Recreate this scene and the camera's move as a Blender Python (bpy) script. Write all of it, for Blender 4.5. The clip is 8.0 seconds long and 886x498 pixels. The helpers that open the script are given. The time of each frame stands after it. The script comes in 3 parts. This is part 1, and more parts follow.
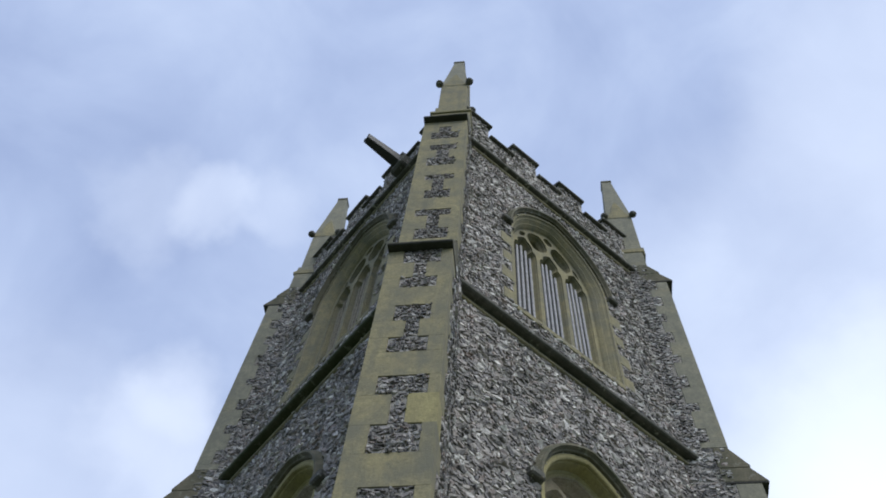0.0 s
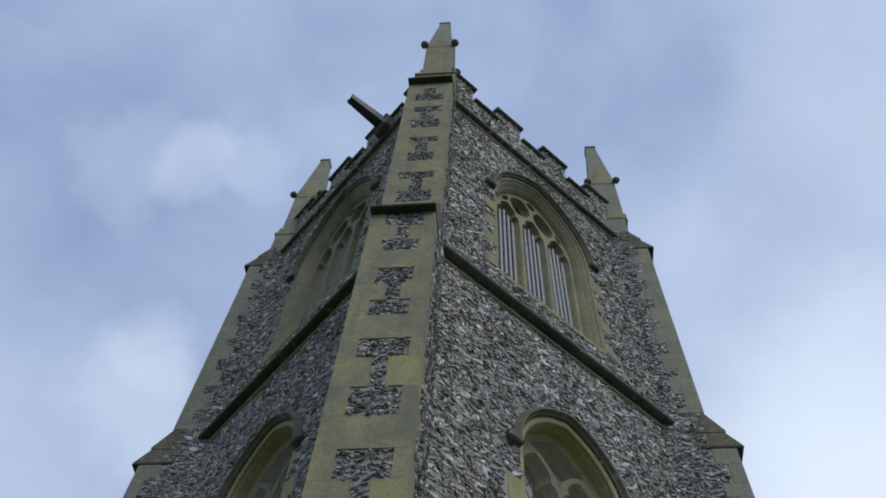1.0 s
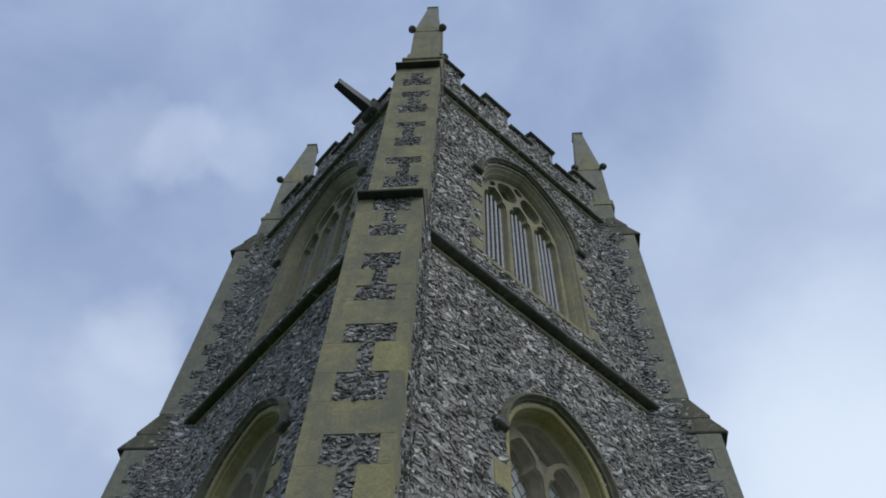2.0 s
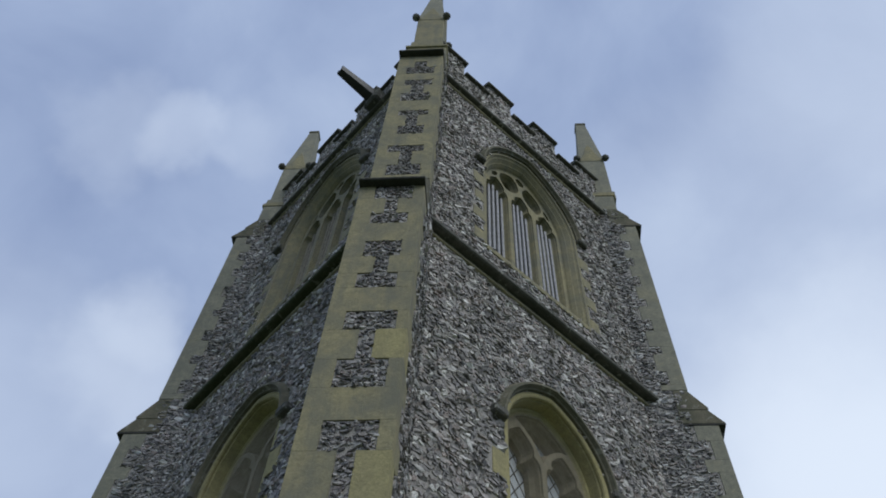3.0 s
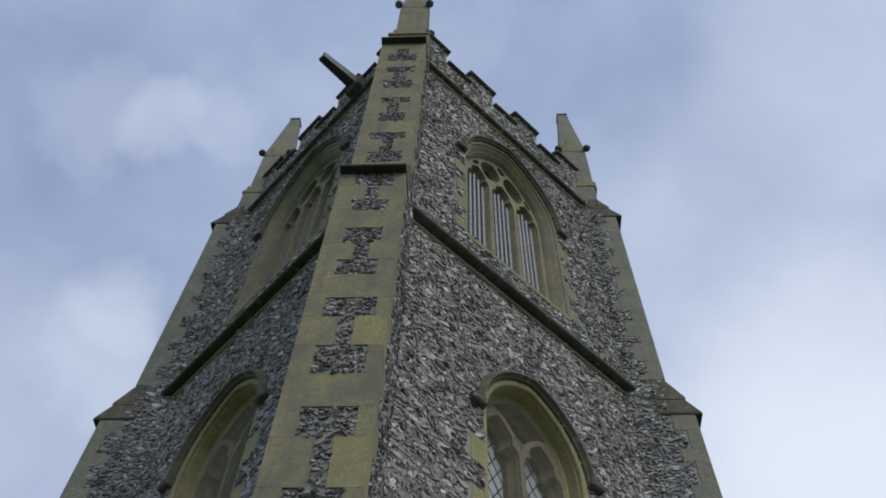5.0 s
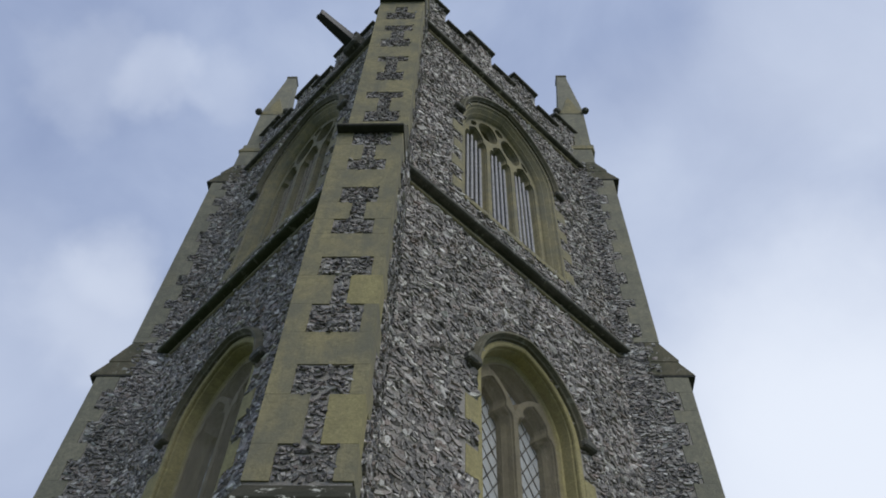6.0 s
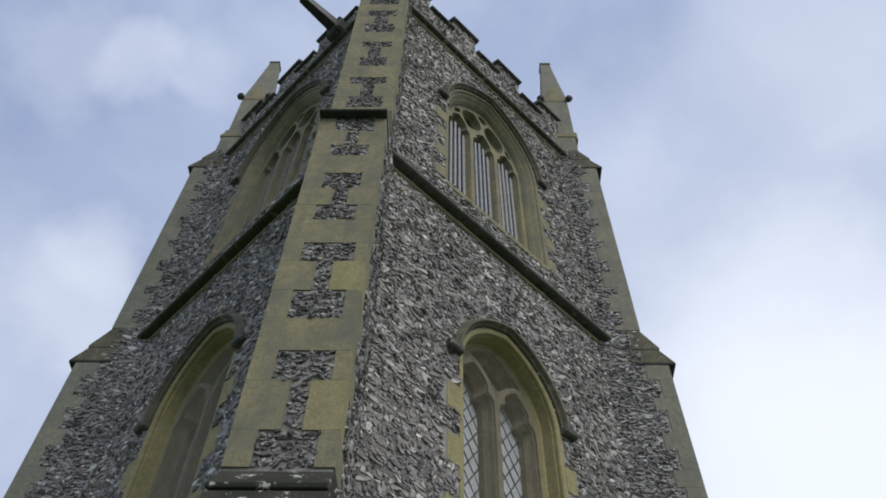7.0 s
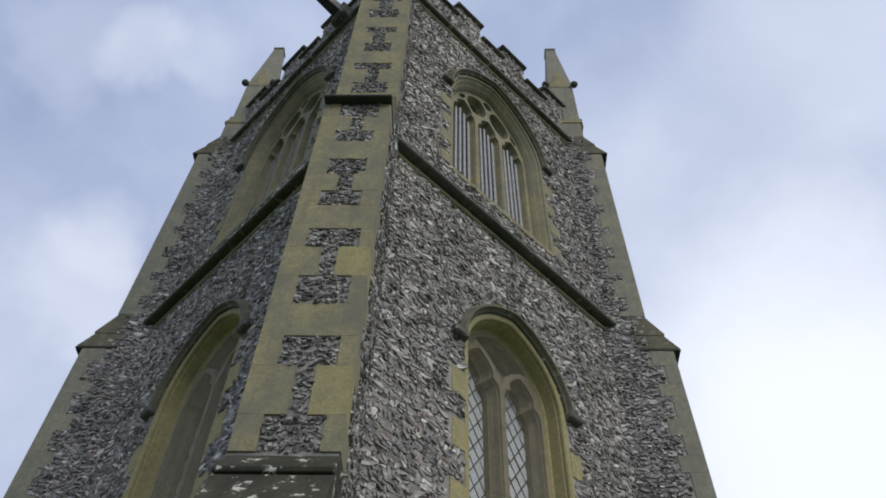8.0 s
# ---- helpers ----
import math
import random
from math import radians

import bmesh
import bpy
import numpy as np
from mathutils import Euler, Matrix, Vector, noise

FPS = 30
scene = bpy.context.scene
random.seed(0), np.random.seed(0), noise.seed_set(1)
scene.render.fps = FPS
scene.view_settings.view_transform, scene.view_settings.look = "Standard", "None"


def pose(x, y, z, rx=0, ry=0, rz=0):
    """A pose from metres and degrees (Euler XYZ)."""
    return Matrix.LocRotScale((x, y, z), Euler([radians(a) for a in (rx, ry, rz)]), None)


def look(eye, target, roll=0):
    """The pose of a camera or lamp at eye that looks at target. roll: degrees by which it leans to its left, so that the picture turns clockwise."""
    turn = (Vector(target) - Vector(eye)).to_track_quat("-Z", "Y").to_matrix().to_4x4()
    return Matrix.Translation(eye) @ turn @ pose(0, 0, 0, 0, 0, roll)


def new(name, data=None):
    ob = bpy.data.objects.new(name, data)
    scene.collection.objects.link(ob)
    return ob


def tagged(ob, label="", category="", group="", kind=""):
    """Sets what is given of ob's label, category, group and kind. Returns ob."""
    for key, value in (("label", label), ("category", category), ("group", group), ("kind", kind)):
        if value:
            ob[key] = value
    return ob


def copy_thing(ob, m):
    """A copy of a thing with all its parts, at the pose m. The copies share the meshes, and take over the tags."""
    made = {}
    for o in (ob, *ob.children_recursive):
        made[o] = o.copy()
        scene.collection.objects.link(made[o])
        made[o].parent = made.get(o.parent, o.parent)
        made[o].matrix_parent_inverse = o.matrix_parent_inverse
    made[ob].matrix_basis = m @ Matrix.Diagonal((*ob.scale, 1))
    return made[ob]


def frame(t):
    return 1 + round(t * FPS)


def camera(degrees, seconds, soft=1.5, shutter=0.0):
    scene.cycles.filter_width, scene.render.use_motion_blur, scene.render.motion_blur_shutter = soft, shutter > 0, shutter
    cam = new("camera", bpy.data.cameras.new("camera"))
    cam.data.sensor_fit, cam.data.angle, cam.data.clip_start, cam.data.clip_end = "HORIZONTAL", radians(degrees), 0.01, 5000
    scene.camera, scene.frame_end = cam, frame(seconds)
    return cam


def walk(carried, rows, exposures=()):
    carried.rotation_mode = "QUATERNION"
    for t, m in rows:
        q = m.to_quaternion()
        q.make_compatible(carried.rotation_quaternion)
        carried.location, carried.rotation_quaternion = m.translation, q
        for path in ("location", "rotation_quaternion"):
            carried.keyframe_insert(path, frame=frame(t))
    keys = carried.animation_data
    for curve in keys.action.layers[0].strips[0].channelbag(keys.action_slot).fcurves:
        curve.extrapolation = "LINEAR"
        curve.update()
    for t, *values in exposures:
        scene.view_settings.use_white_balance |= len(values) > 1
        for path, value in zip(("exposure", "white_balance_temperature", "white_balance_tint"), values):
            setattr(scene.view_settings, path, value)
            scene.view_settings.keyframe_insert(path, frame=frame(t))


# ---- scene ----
PATH = (
    (0, -3.215, -5.175, 1.558, -33.499, 63.111, 6.532),
    (0.5, -3.211, -5.165, 1.575, -35.888, 61.190, 5.547),
    (1, -3.213, -5.157, 1.603, -36.531, 60.778, 4.757),
    (1.5, -3.210, -5.152, 1.607, -36.996, 60.656, 4.176),
    (2, -3.209, -5.149, 1.618, -38.414, 59.894, 3.321),
    (3.5, -3.208, -5.133, 1.599, -38.600, 59.204, 4.362),
    (4, -3.207, -5.135, 1.612, -38.782, 59.775, 4.669),
    (4.5, -3.197, -5.127, 1.611, -39.861, 59.609, 3.412),
    (6, -3.171, -5.098, 1.600, -41.614, 56.131, 2.594),
    (6.5, -3.164, -5.090, 1.613, -42.147, 56.076, 2.313),
    (7, -3.160, -5.085, 1.612, -43.714, 55.330, 1.231),
    (7.5, -3.147, -5.073, 1.587, -44.117, 54.702, 0.705),
    (8, -3.152, -5.073, 1.606, -43.201, 54.463, 1.616),
)


def aim(x, y, z, yaw, pitch, roll):
    return Matrix.Translation((x, y, z)) @ pose(0, 0, 0, 90 + pitch, 0, yaw) @ pose(0, 0, 0, 0, 0, roll)


cam = camera(54.24, 8.0, soft=1.8)
walk(cam, [(r[0], aim(*r[1:])) for r in PATH],
     [(0, 0.24, 6230, 7), (0.5, 0.0, 6080, 5), (1.0, -0.13, 6020, 4.5), (2.0, -0.19, 6030, 4.5), (3.5, -0.19, 6150, 5.5), (4.5, -0.19, 6230, 6), (6.0, -0.12, 6400, 7),
      (7.0, 0.03, 6500, 7.5), (8.0, 0.08, 6600, 8)])

# ---------------------------------------------------------------- sky and sun
SUN_DIR = Vector((-0.05, -0.68, 0.73)).normalized()
world = bpy.data.worlds.new("sky")
scene.world = world
world.use_nodes = True
wt = world.node_tree
wt.nodes.clear()


def wnode(kind, **values):
    nd = wt.nodes.new(kind)
    for key, val in values.items():
        nd.inputs[key].default_value = val
    return nd


coord = wt.nodes.new("ShaderNodeTexCoord")
sky = wt.nodes.new("ShaderNodeTexSky")
sky.sky_type, sky.sun_disc = "NISHITA", False
sky.sun_elevation = math.asin(SUN_DIR.z)
sky.sun_rotation = math.atan2(SUN_DIR.x, SUN_DIR.y)
sky_gain = wnode("ShaderNodeMixRGB", Fac=1.0, Color2=(0.085, 0.085, 0.085, 1))
sky_gain.blend_type = "MULTIPLY"
wt.links.new(sky.outputs[0], sky_gain.inputs["Color1"])
big = wnode("ShaderNodeTexNoise", Scale=4.2, Detail=6.0, Roughness=0.52, Distortion=0.4)
wt.links.new(coord.outputs["Generated"], big.inputs["Vector"])
cover = wt.nodes.new("ShaderNodeValToRGB")
cover.color_ramp.elements[0].position, cover.color_ramp.elements[0].color = 0.30, (0.350, 0.422, 0.645, 1)
cover.color_ramp.elements[1].position, cover.color_ramp.elements[1].color = 0.72, (0.565, 0.641, 0.85, 1)
mid = cover.color_ramp.elements.new(0.5)
mid.color = (0.445, 0.521, 0.745, 1)
wt.links.new(big.outputs["Fac"], cover.inputs["Fac"])
mix = wnode("ShaderNodeMixRGB", Fac=0.9)
wt.links.new(sky_gain.outputs[0], mix.inputs["Color1"])
wt.links.new(cover.outputs[0], mix.inputs["Color2"])
# brighter banks of cloud: direction, inner and outer cosine, strength
warp = wnode("ShaderNodeTexNoise", Scale=6.0, Detail=5.0, Roughness=0.55)
wt.links.new(coord.outputs["Generated"], warp.inputs["Vector"])
centred = wt.nodes.new("ShaderNodeVectorMath")
centred.operation = "MULTIPLY_ADD"
centred.inputs[1].default_value, centred.inputs[2].default_value = (0.14, 0.14, 0.14), (-0.07, -0.07, -0.07)
wt.links.new(warp.outputs["Color"], centred.inputs[0])
bent = wt.nodes.new("ShaderNodeVectorMath")
wt.links.new(coord.outputs["Generated"], bent.inputs[0])
wt.links.new(centred.outputs[0], bent.inputs[1])
unit = wt.nodes.new("ShaderNodeVectorMath")
unit.operation = "NORMALIZE"
wt.links.new(bent.outputs[0], unit.inputs[0])
last = mix.outputs[0]
BANKS = (((0.022, 0.500, 0.866), 2.0, 0.30), ((0.073, 0.462, 0.884), 1.9, 0.17), ((-0.046, 0.522, 0.851), 2.6, 0.20), ((0.104, 0.642, 0.760), 2.4, 0.26),
         ((0.117, 0.684, 0.720), 3.2, 0.34), ((0.03, 0.80, 0.60), 10.0, 0.26), ((0.48, -0.10, 0.87), 8.0, 0.32), ((0.62, 0.17, 0.76), 12.0, 0.28),
         ((0.79, 0.20, 0.585), 12.5, 1.0))
for way, spread, amount in BANKS:
    dot = wt.nodes.new("ShaderNodeVectorMath")
    dot.operation = "DOT_PRODUCT"
    dot.inputs[1].default_value = Vector(way).normalized()
    wt.links.new(unit.outputs[0], dot.inputs[0])
    bank = wt.nodes.new("ShaderNodeMapRange")
    bank.interpolation_type = "SMOOTHSTEP"
    bank.inputs["From Min"].default_value, bank.inputs["From Max"].default_value = math.cos(radians(spread * 1.6)), 1.0
    bank.inputs["To Max"].default_value = amount
    wt.links.new(dot.outputs["Value"], bank.inputs["Value"])
    lift = wnode("ShaderNodeMixRGB", Color2=(0.90, 0.94, 1.06, 1))
    wt.links.new(bank.outputs[0], lift.inputs["Fac"])
    wt.links.new(last, lift.inputs["Color1"])
    last = lift.outputs[0]
back = wnode("ShaderNodeBackground", Strength=1.0)
wt.links.new(last, back.inputs["Color"])
wout = wt.nodes.new("ShaderNodeOutputWorld")
wt.links.new(back.outputs[0], wout.inputs[0])

sun = new("sun", bpy.data.lights.new("sun", "SUN"))
sun.data.energy, sun.data.angle, sun.data.color = 1.85, radians(40), (1.0, 0.94, 0.84)
sun.matrix_world = look((0, 0, 0), -SUN_DIR)


# ---------------------------------------------------------------- materials
def material(name, build):
    m = bpy.data.materials.new(name)
    m.use_nodes = True
    nt = m.node_tree
    b = nt.nodes["Principled BSDF"]

    def nd(kind, link=None, **values):
        n = nt.nodes.new(kind)
        for key, val in values.items():
            n.inputs[key].default_value = val
        if link:
            nt.links.new(link[0], n.inputs[link[1]])
        return n
    build(nt, b, nd)
    return m


def ramp(nt, fac, stops):
    r = nt.nodes.new("ShaderNodeValToRGB")
    els = r.color_ramp.elements
    while len(els) < len(stops):
        els.new(0.5)
    for el, (pos, col) in zip(els, stops):
        el.position, el.color = pos, (*col, 1)
    nt.links.new(fac, r.inputs["Fac"])
    return r.outputs[0]


def blend(nt, a, b, fac, mode="MIX"):
    n = nt.nodes.new("ShaderNodeMixRGB")
    n.blend_type = mode
    for value, key in ((fac, "Fac"), (a, "Color1"), (b, "Color2")):
        if isinstance(value, bpy.types.NodeSocket):
            nt.links.new(value, n.inputs[key])
        else:
            n.inputs[key].default_value = value if key == "Fac" else (*value, 1)
    return n.outputs[0]


def relief(nt, b, nd, height, strength, distance):
    bump = nd("ShaderNodeBump", (height, "Height"), Strength=strength, Distance=distance)
    nt.links.new(bump.outputs[0], b.inputs["Normal"])


def world_pos(nt):
    return nt.nodes.new("ShaderNodeNewGeometry").outputs["Position"]


def stone_mat(name, light, dark, stain, stain_amount, lichen=0.0, ochre=0.0):
    def build(nt, b, nd):
        pos = world_pos(nt)
        grain = nd("ShaderNodeTexNoise", (pos, "Vector"), Scale=38.0, Detail=6.0, Roughness=0.65)
        patch = nd("ShaderNodeTexNoise", (pos, "Vector"), Scale=2.3, Detail=5.0, Roughness=0.6)
        stretch = nd("ShaderNodeMapping", (pos, "Vector"), Scale=(6.0, 6.0, 0.8))
        streak = nd("ShaderNodeTexNoise", (stretch.outputs[0], "Vector"), Scale=1.0, Detail=4.0)
        info = nt.nodes.new("ShaderNodeObjectInfo")
        base = blend(nt, light, dark, info.outputs["Random"])
        base = blend(nt, base, ramp(nt, grain.outputs["Fac"], ((0.3, (0.55, 0.55, 0.55)), (0.7, (1.15, 1.15, 1.15)))), 0.6, "MULTIPLY")
        blotch = nd("ShaderNodeTexNoise", (pos, "Vector"), Scale=11.0, Detail=7.0, Roughness=0.7, Distortion=0.5)
        base = blend(nt, base, ramp(nt, blotch.outputs["Fac"], ((0.35, (0.72, 0.73, 0.74)), (0.65, (1.12, 1.11, 1.06)))), 0.85, "MULTIPLY")
        mask = ramp(nt, patch.outputs["Fac"], ((0.42, (0, 0, 0)), (0.68, (stain_amount,) * 3)))
        base = blend(nt, base, stain, mask)
        mask2 = ramp(nt, streak.outputs["Fac"], ((0.5, (0, 0, 0)), (0.72, (stain_amount * 0.8,) * 3)))
        base = blend(nt, base, stain, mask2)
        if ochre:
            rust = nd("ShaderNodeTexNoise", (pos, "Vector"), Scale=1.7, Detail=6.0, Roughness=0.65, Distortion=0.8)
            base = blend(nt, base, (0.37, 0.315, 0.165), ramp(nt, rust.outputs["Fac"], ((0.55, (0, 0, 0)), (0.70, (ochre,) * 3))))
            soot = nd("ShaderNodeTexNoise", (pos, "Vector"), Scale=9.0, Detail=7.0, Roughness=0.75)
            base = blend(nt, base, (0.09, 0.09, 0.075), ramp(nt, soot.outputs["Fac"], ((0.60, (0, 0, 0)), (0.74, (0.55, 0.55, 0.55)))))
        if lichen:
            spots = nd("ShaderNodeTexNoise", (pos, "Vector"), Scale=7.0, Detail=5.0, Roughness=0.7)
            base = blend(nt, base, (0.55, 0.55, 0.48), ramp(nt, spots.outputs["Fac"], ((0.585, (0, 0, 0)), (0.64, (lichen,) * 3))))
        nt.links.new(base, b.inputs["Base Color"])
        b.inputs["Roughness"].default_value = 0.92
        b.inputs["Specular IOR Level"].default_value = 0.2
        relief(nt, b, nd, grain.outputs["Fac"], 0.5, 0.012)
    return material(name, build)


STONE = stone_mat("limestone", (0.338, 0.302, 0.180), (0.298, 0.270, 0.170), (0.17, 0.166, 0.13), 0.8, 0.0, 0.32)
CLEAN = stone_mat("renewed_limestone", (0.40, 0.355, 0.18), (0.37, 0.33, 0.175), (0.22, 0.20, 0.125), 0.4)
DARK = stone_mat("weathered_stone", (0.15, 0.145, 0.13), (0.12, 0.118, 0.105), (0.05, 0.053, 0.042), 0.7, 0.35)
TRACERY = stone_mat("tracery_stone", (0.30, 0.27, 0.185), (0.29, 0.26, 0.18), (0.15, 0.135, 0.105), 0.6)
# lichened grey of quoins and spires; on far shafts it paints in weaker sunlight
GREYED = stone_mat("lichened_shaded_limestone", (0.31, 0.30, 0.235), (0.27, 0.265, 0.21), (0.18, 0.18, 0.15), 0.7, 0.0, 0.2)
WORN = stone_mat("worn_stone", (0.19, 0.175, 0.128), (0.165, 0.152, 0.11), (0.08, 0.085, 0.06), 0.7, 0.2)
# near-black stone: the shade under the offset lips, put into the colour
DRIP_SHADE = stone_mat("underside_shade_stone", (0.075, 0.075, 0.07), (0.06, 0.06, 0.056), (0.035, 0.035, 0.03), 0.6)
GREEN = stone_mat("algae_stone", (0.095, 0.10, 0.065), (0.08, 0.088, 0.055), (0.04, 0.05, 0.025), 0.7, 0.2)
MOSSY = stone_mat("mossy_stone", (0.075, 0.070, 0.052), (0.058, 0.056, 0.040), (0.028, 0.030, 0.020), 0.85, 0.9)


def mortar_build(nt, b, nd):
    pos = world_pos(nt)
    grain = nd("ShaderNodeTexNoise", (pos, "Vector"), Scale=55.0, Detail=5.0, Roughness=0.7)
    patch = nd("ShaderNodeTexNoise", (pos, "Vector"), Scale=1.2, Detail=4.0)
    base = ramp(nt, grain.outputs["Fac"], ((0.3, (0.27, 0.255, 0.235)), (0.7, (0.42, 0.395, 0.36))))
    base = blend(nt, base, (0.13, 0.125, 0.105), ramp(nt, patch.outputs["Fac"], ((0.45, (0, 0, 0)), (0.7, (0.6, 0.6, 0.6)))))
    nt.links.new(base, b.inputs["Base Color"])
    b.inputs["Roughness"].default_value = 0.95
    b.inputs["Specular IOR Level"].default_value = 0.15
    relief(nt, b, nd, grain.outputs["Fac"], 0.8, 0.02)


MORTAR = material("lime_mortar", mortar_build)

FLINT_STOPS = ((0.0, (0.115, 0.113, 0.118)), (0.22, (0.175, 0.168, 0.17)), (0.42, (0.255, 0.238, 0.238)), (0.60, (0.375, 0.352, 0.342)),
               (0.70, (0.28, 0.225, 0.205)), (0.82, (0.47, 0.455, 0.44)), (0.92, (0.62, 0.61, 0.595)), (1.0, (0.88, 0.87, 0.85)))


def flint_mat(name, single, tone=(1.02, 1.0, 0.97)):
    def build(nt, b, nd):
        pos = world_pos(nt)
        if single:
            rnd = nt.nodes.new("ShaderNodeObjectInfo").outputs["Random"]
        else:
            rnd = nt.nodes.new("ShaderNodeNewGeometry").outputs["Random Per Island"]
        base = blend(nt, ramp(nt, rnd, FLINT_STOPS), tone, 1.0, "MULTIPLY")
        cloud = nd("ShaderNodeTexNoise", (pos, "Vector"), Scale=24.0, Detail=6.0, Roughness=0.72, Distortion=0.6)
        rind = ramp(nt, cloud.outputs["Fac"], ((0.50, (0, 0, 0)), (0.60, (0.7, 0.7, 0.7))))
        base = blend(nt, base, (0.46, 0.44, 0.415), rind)
        pit = ramp(nt, cloud.outputs["Fac"], ((0.36, (0.42, 0.42, 0.44)), (0.47, (1, 1, 1))))
        base = blend(nt, base, pit, 0.9, "MULTIPLY")
        patch = nd("ShaderNodeTexNoise", (pos, "Vector"), Scale=0.7, Detail=4.0)
        base = blend(nt, base, ramp(nt, patch.outputs["Fac"], ((0.35, (0.75, 0.76, 0.74)), (0.65, (1.1, 1.08, 1.08)))), 0.8, "MULTIPLY")
        nt.links.new(base, b.inputs["Base Color"])
        b.inputs["Roughness"].default_value = 0.62
        b.inputs["Specular IOR Level"].default_value = 0.35
        relief(nt, b, nd, cloud.outputs["Fac"], 0.7, 0.015)
    return material(name, build)


FLINT = flint_mat("knapped_flint", False)
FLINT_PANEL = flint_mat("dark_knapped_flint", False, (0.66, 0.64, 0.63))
FLINT_FLANK = flint_mat("slate_grey_flint", False, (0.78, 0.79, 0.80))
FLINT_ONE = flint_mat("knapped_flint_single", True)


def plain(name, col, rough, metal=0.0, vary=0.3, scale=12.0):
    def build(nt, b, nd):
        noise_node = nd("ShaderNodeTexNoise", (world_pos(nt), "Vector"), Scale=scale, Detail=5.0, Roughness=0.6)
        lo, hi = tuple(c * (1 - vary) for c in col), tuple(min(1, c * (1 + vary)) for c in col)
        nt.links.new(ramp(nt, noise_node.outputs["Fac"], ((0.3, lo), (0.7, hi))), b.inputs["Base Color"])
        b.inputs["Roughness"].default_value = rough
        b.inputs["Metallic"].default_value = metal
        relief(nt, b, nd, noise_node.outputs["Fac"], 0.3, 0.01)
    return material(name, build)


LEAD = plain("dark_lead", (0.05, 0.052, 0.058), 0.6, 0.3)
CAME = plain("lead_came", (0.035, 0.036, 0.04), 0.6, 0.2)
SLAT = plain("grey_slat", (0.31, 0.31, 0.33), 0.7)
TAN_SLAT = plain("tan_slat", (0.23, 0.205, 0.15), 0.8)
WIRE = plain("bronze_wire", (0.50, 0.43, 0.35), 0.7)
GRASS = plain("grass", (0.08, 0.105, 0.04), 0.9, 0.0, 0.5, 3.0)
# dark colour of the floor, and of the sheet that paints the chamber's gloom
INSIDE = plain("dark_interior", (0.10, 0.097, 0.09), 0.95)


def glass_build(nt, b, nd):
    pos = world_pos(nt)
    wave = nd("ShaderNodeTexNoise", (pos, "Vector"), Scale=9.0, Detail=3.0)
    # pale, mostly opaque base colour: part of the sky's reflection is painted in
    b.inputs["Base Color"].default_value = (0.66, 0.70, 0.74, 1)
    b.inputs["Roughness"].default_value = 0.12
    b.inputs["IOR"].default_value = 1.9
    b.inputs["Transmission Weight"].default_value = 0.12
    relief(nt, b, nd, wave.outputs["Fac"], 0.35, 0.02)


GLASS = material("leaded_glass", glass_build)


# ---------------------------------------------------------------- mesh helpers
def mesh_object(name, me, mat, parent=None, label=""):
    ob = new(name, me)
    if mat and not me.materials:
        me.materials.append(mat)
    if parent:
        ob.parent = parent
    return tagged(ob, label) if label else ob


def part(name, bm, mat, parent=None, label=""):
    me = bpy.data.meshes.new(name)
    bm.normal_update()
    bm.to_mesh(me)
    bm.free()
    return mesh_object(name, me, mat, parent, label)


def box(x0, x1, y0, y1, z0, z1, bevel=0.0, wobble=0.0):
    bm = bmesh.new()
    bmesh.ops.create_cube(bm, size=1.0)
    for v in bm.verts:
        v.co = Vector(((x0 + x1) / 2 + v.co.x * (x1 - x0), (y0 + y1) / 2 + v.co.y * (y1 - y0), (z0 + z1) / 2 + v.co.z * (z1 - z0)))
        if wobble:
            v.co += Vector([random.uniform(-wobble, wobble) for _ in range(3)])
    if bevel:
        bmesh.ops.bevel(bm, geom=bm.edges[:], offset=bevel, segments=1, affect="EDGES")
    return bm


def prism_x(profile, x0, x1, bevel=0.0):
    """A solid with a (y, z) profile, drawn out along x."""
    bm = bmesh.new()
    a = [bm.verts.new((x0, y, z)) for y, z in profile]
    b = [bm.verts.new((x1, y, z)) for y, z in profile]
    n = len(profile)
    bm.faces.new(a)
    bm.faces.new(b[::-1])
    for i in range(n):
        bm.faces.new((a[i], b[i], b[(i + 1) % n], a[(i + 1) % n]))
    bmesh.ops.recalc_face_normals(bm, faces=bm.faces[:])
    if bevel:
        bmesh.ops.bevel(bm, geom=bm.edges[:], offset=bevel, segments=1, affect="EDGES")
    return bm


def plate(name, loops, y0, y1, mat, parent=None, label="", bevel=0.0):
    """A plate in the x-z plane, from y0 to y1; the first loop is its outline and the others are holes."""
    cu = bpy.data.curves.new(name, "CURVE")
    cu.dimensions, cu.fill_mode = "2D", "BOTH"
    cu.extrude, cu.bevel_depth, cu.bevel_resolution, cu.offset = (y1 - y0) / 2 - bevel, bevel, 0, -bevel
    for pts in loops:
        sp = cu.splines.new("POLY")
        sp.points.add(len(pts) - 1)
        for q, (x, z) in zip(sp.points, pts):
            q.co = (x, z, 0, 1)
        sp.use_cyclic_u = True
    tmp = new(name, cu)
    me = bpy.data.meshes.new_from_object(tmp)
    bpy.data.objects.remove(tmp)
    bpy.data.curves.remove(cu)
    me.transform(Matrix.Translation((0, (y0 + y1) / 2, 0)) @ Matrix.Rotation(radians(90), 4, "X"))
    me.materials.clear()
    return mesh_object(name, me, mat, parent, label)


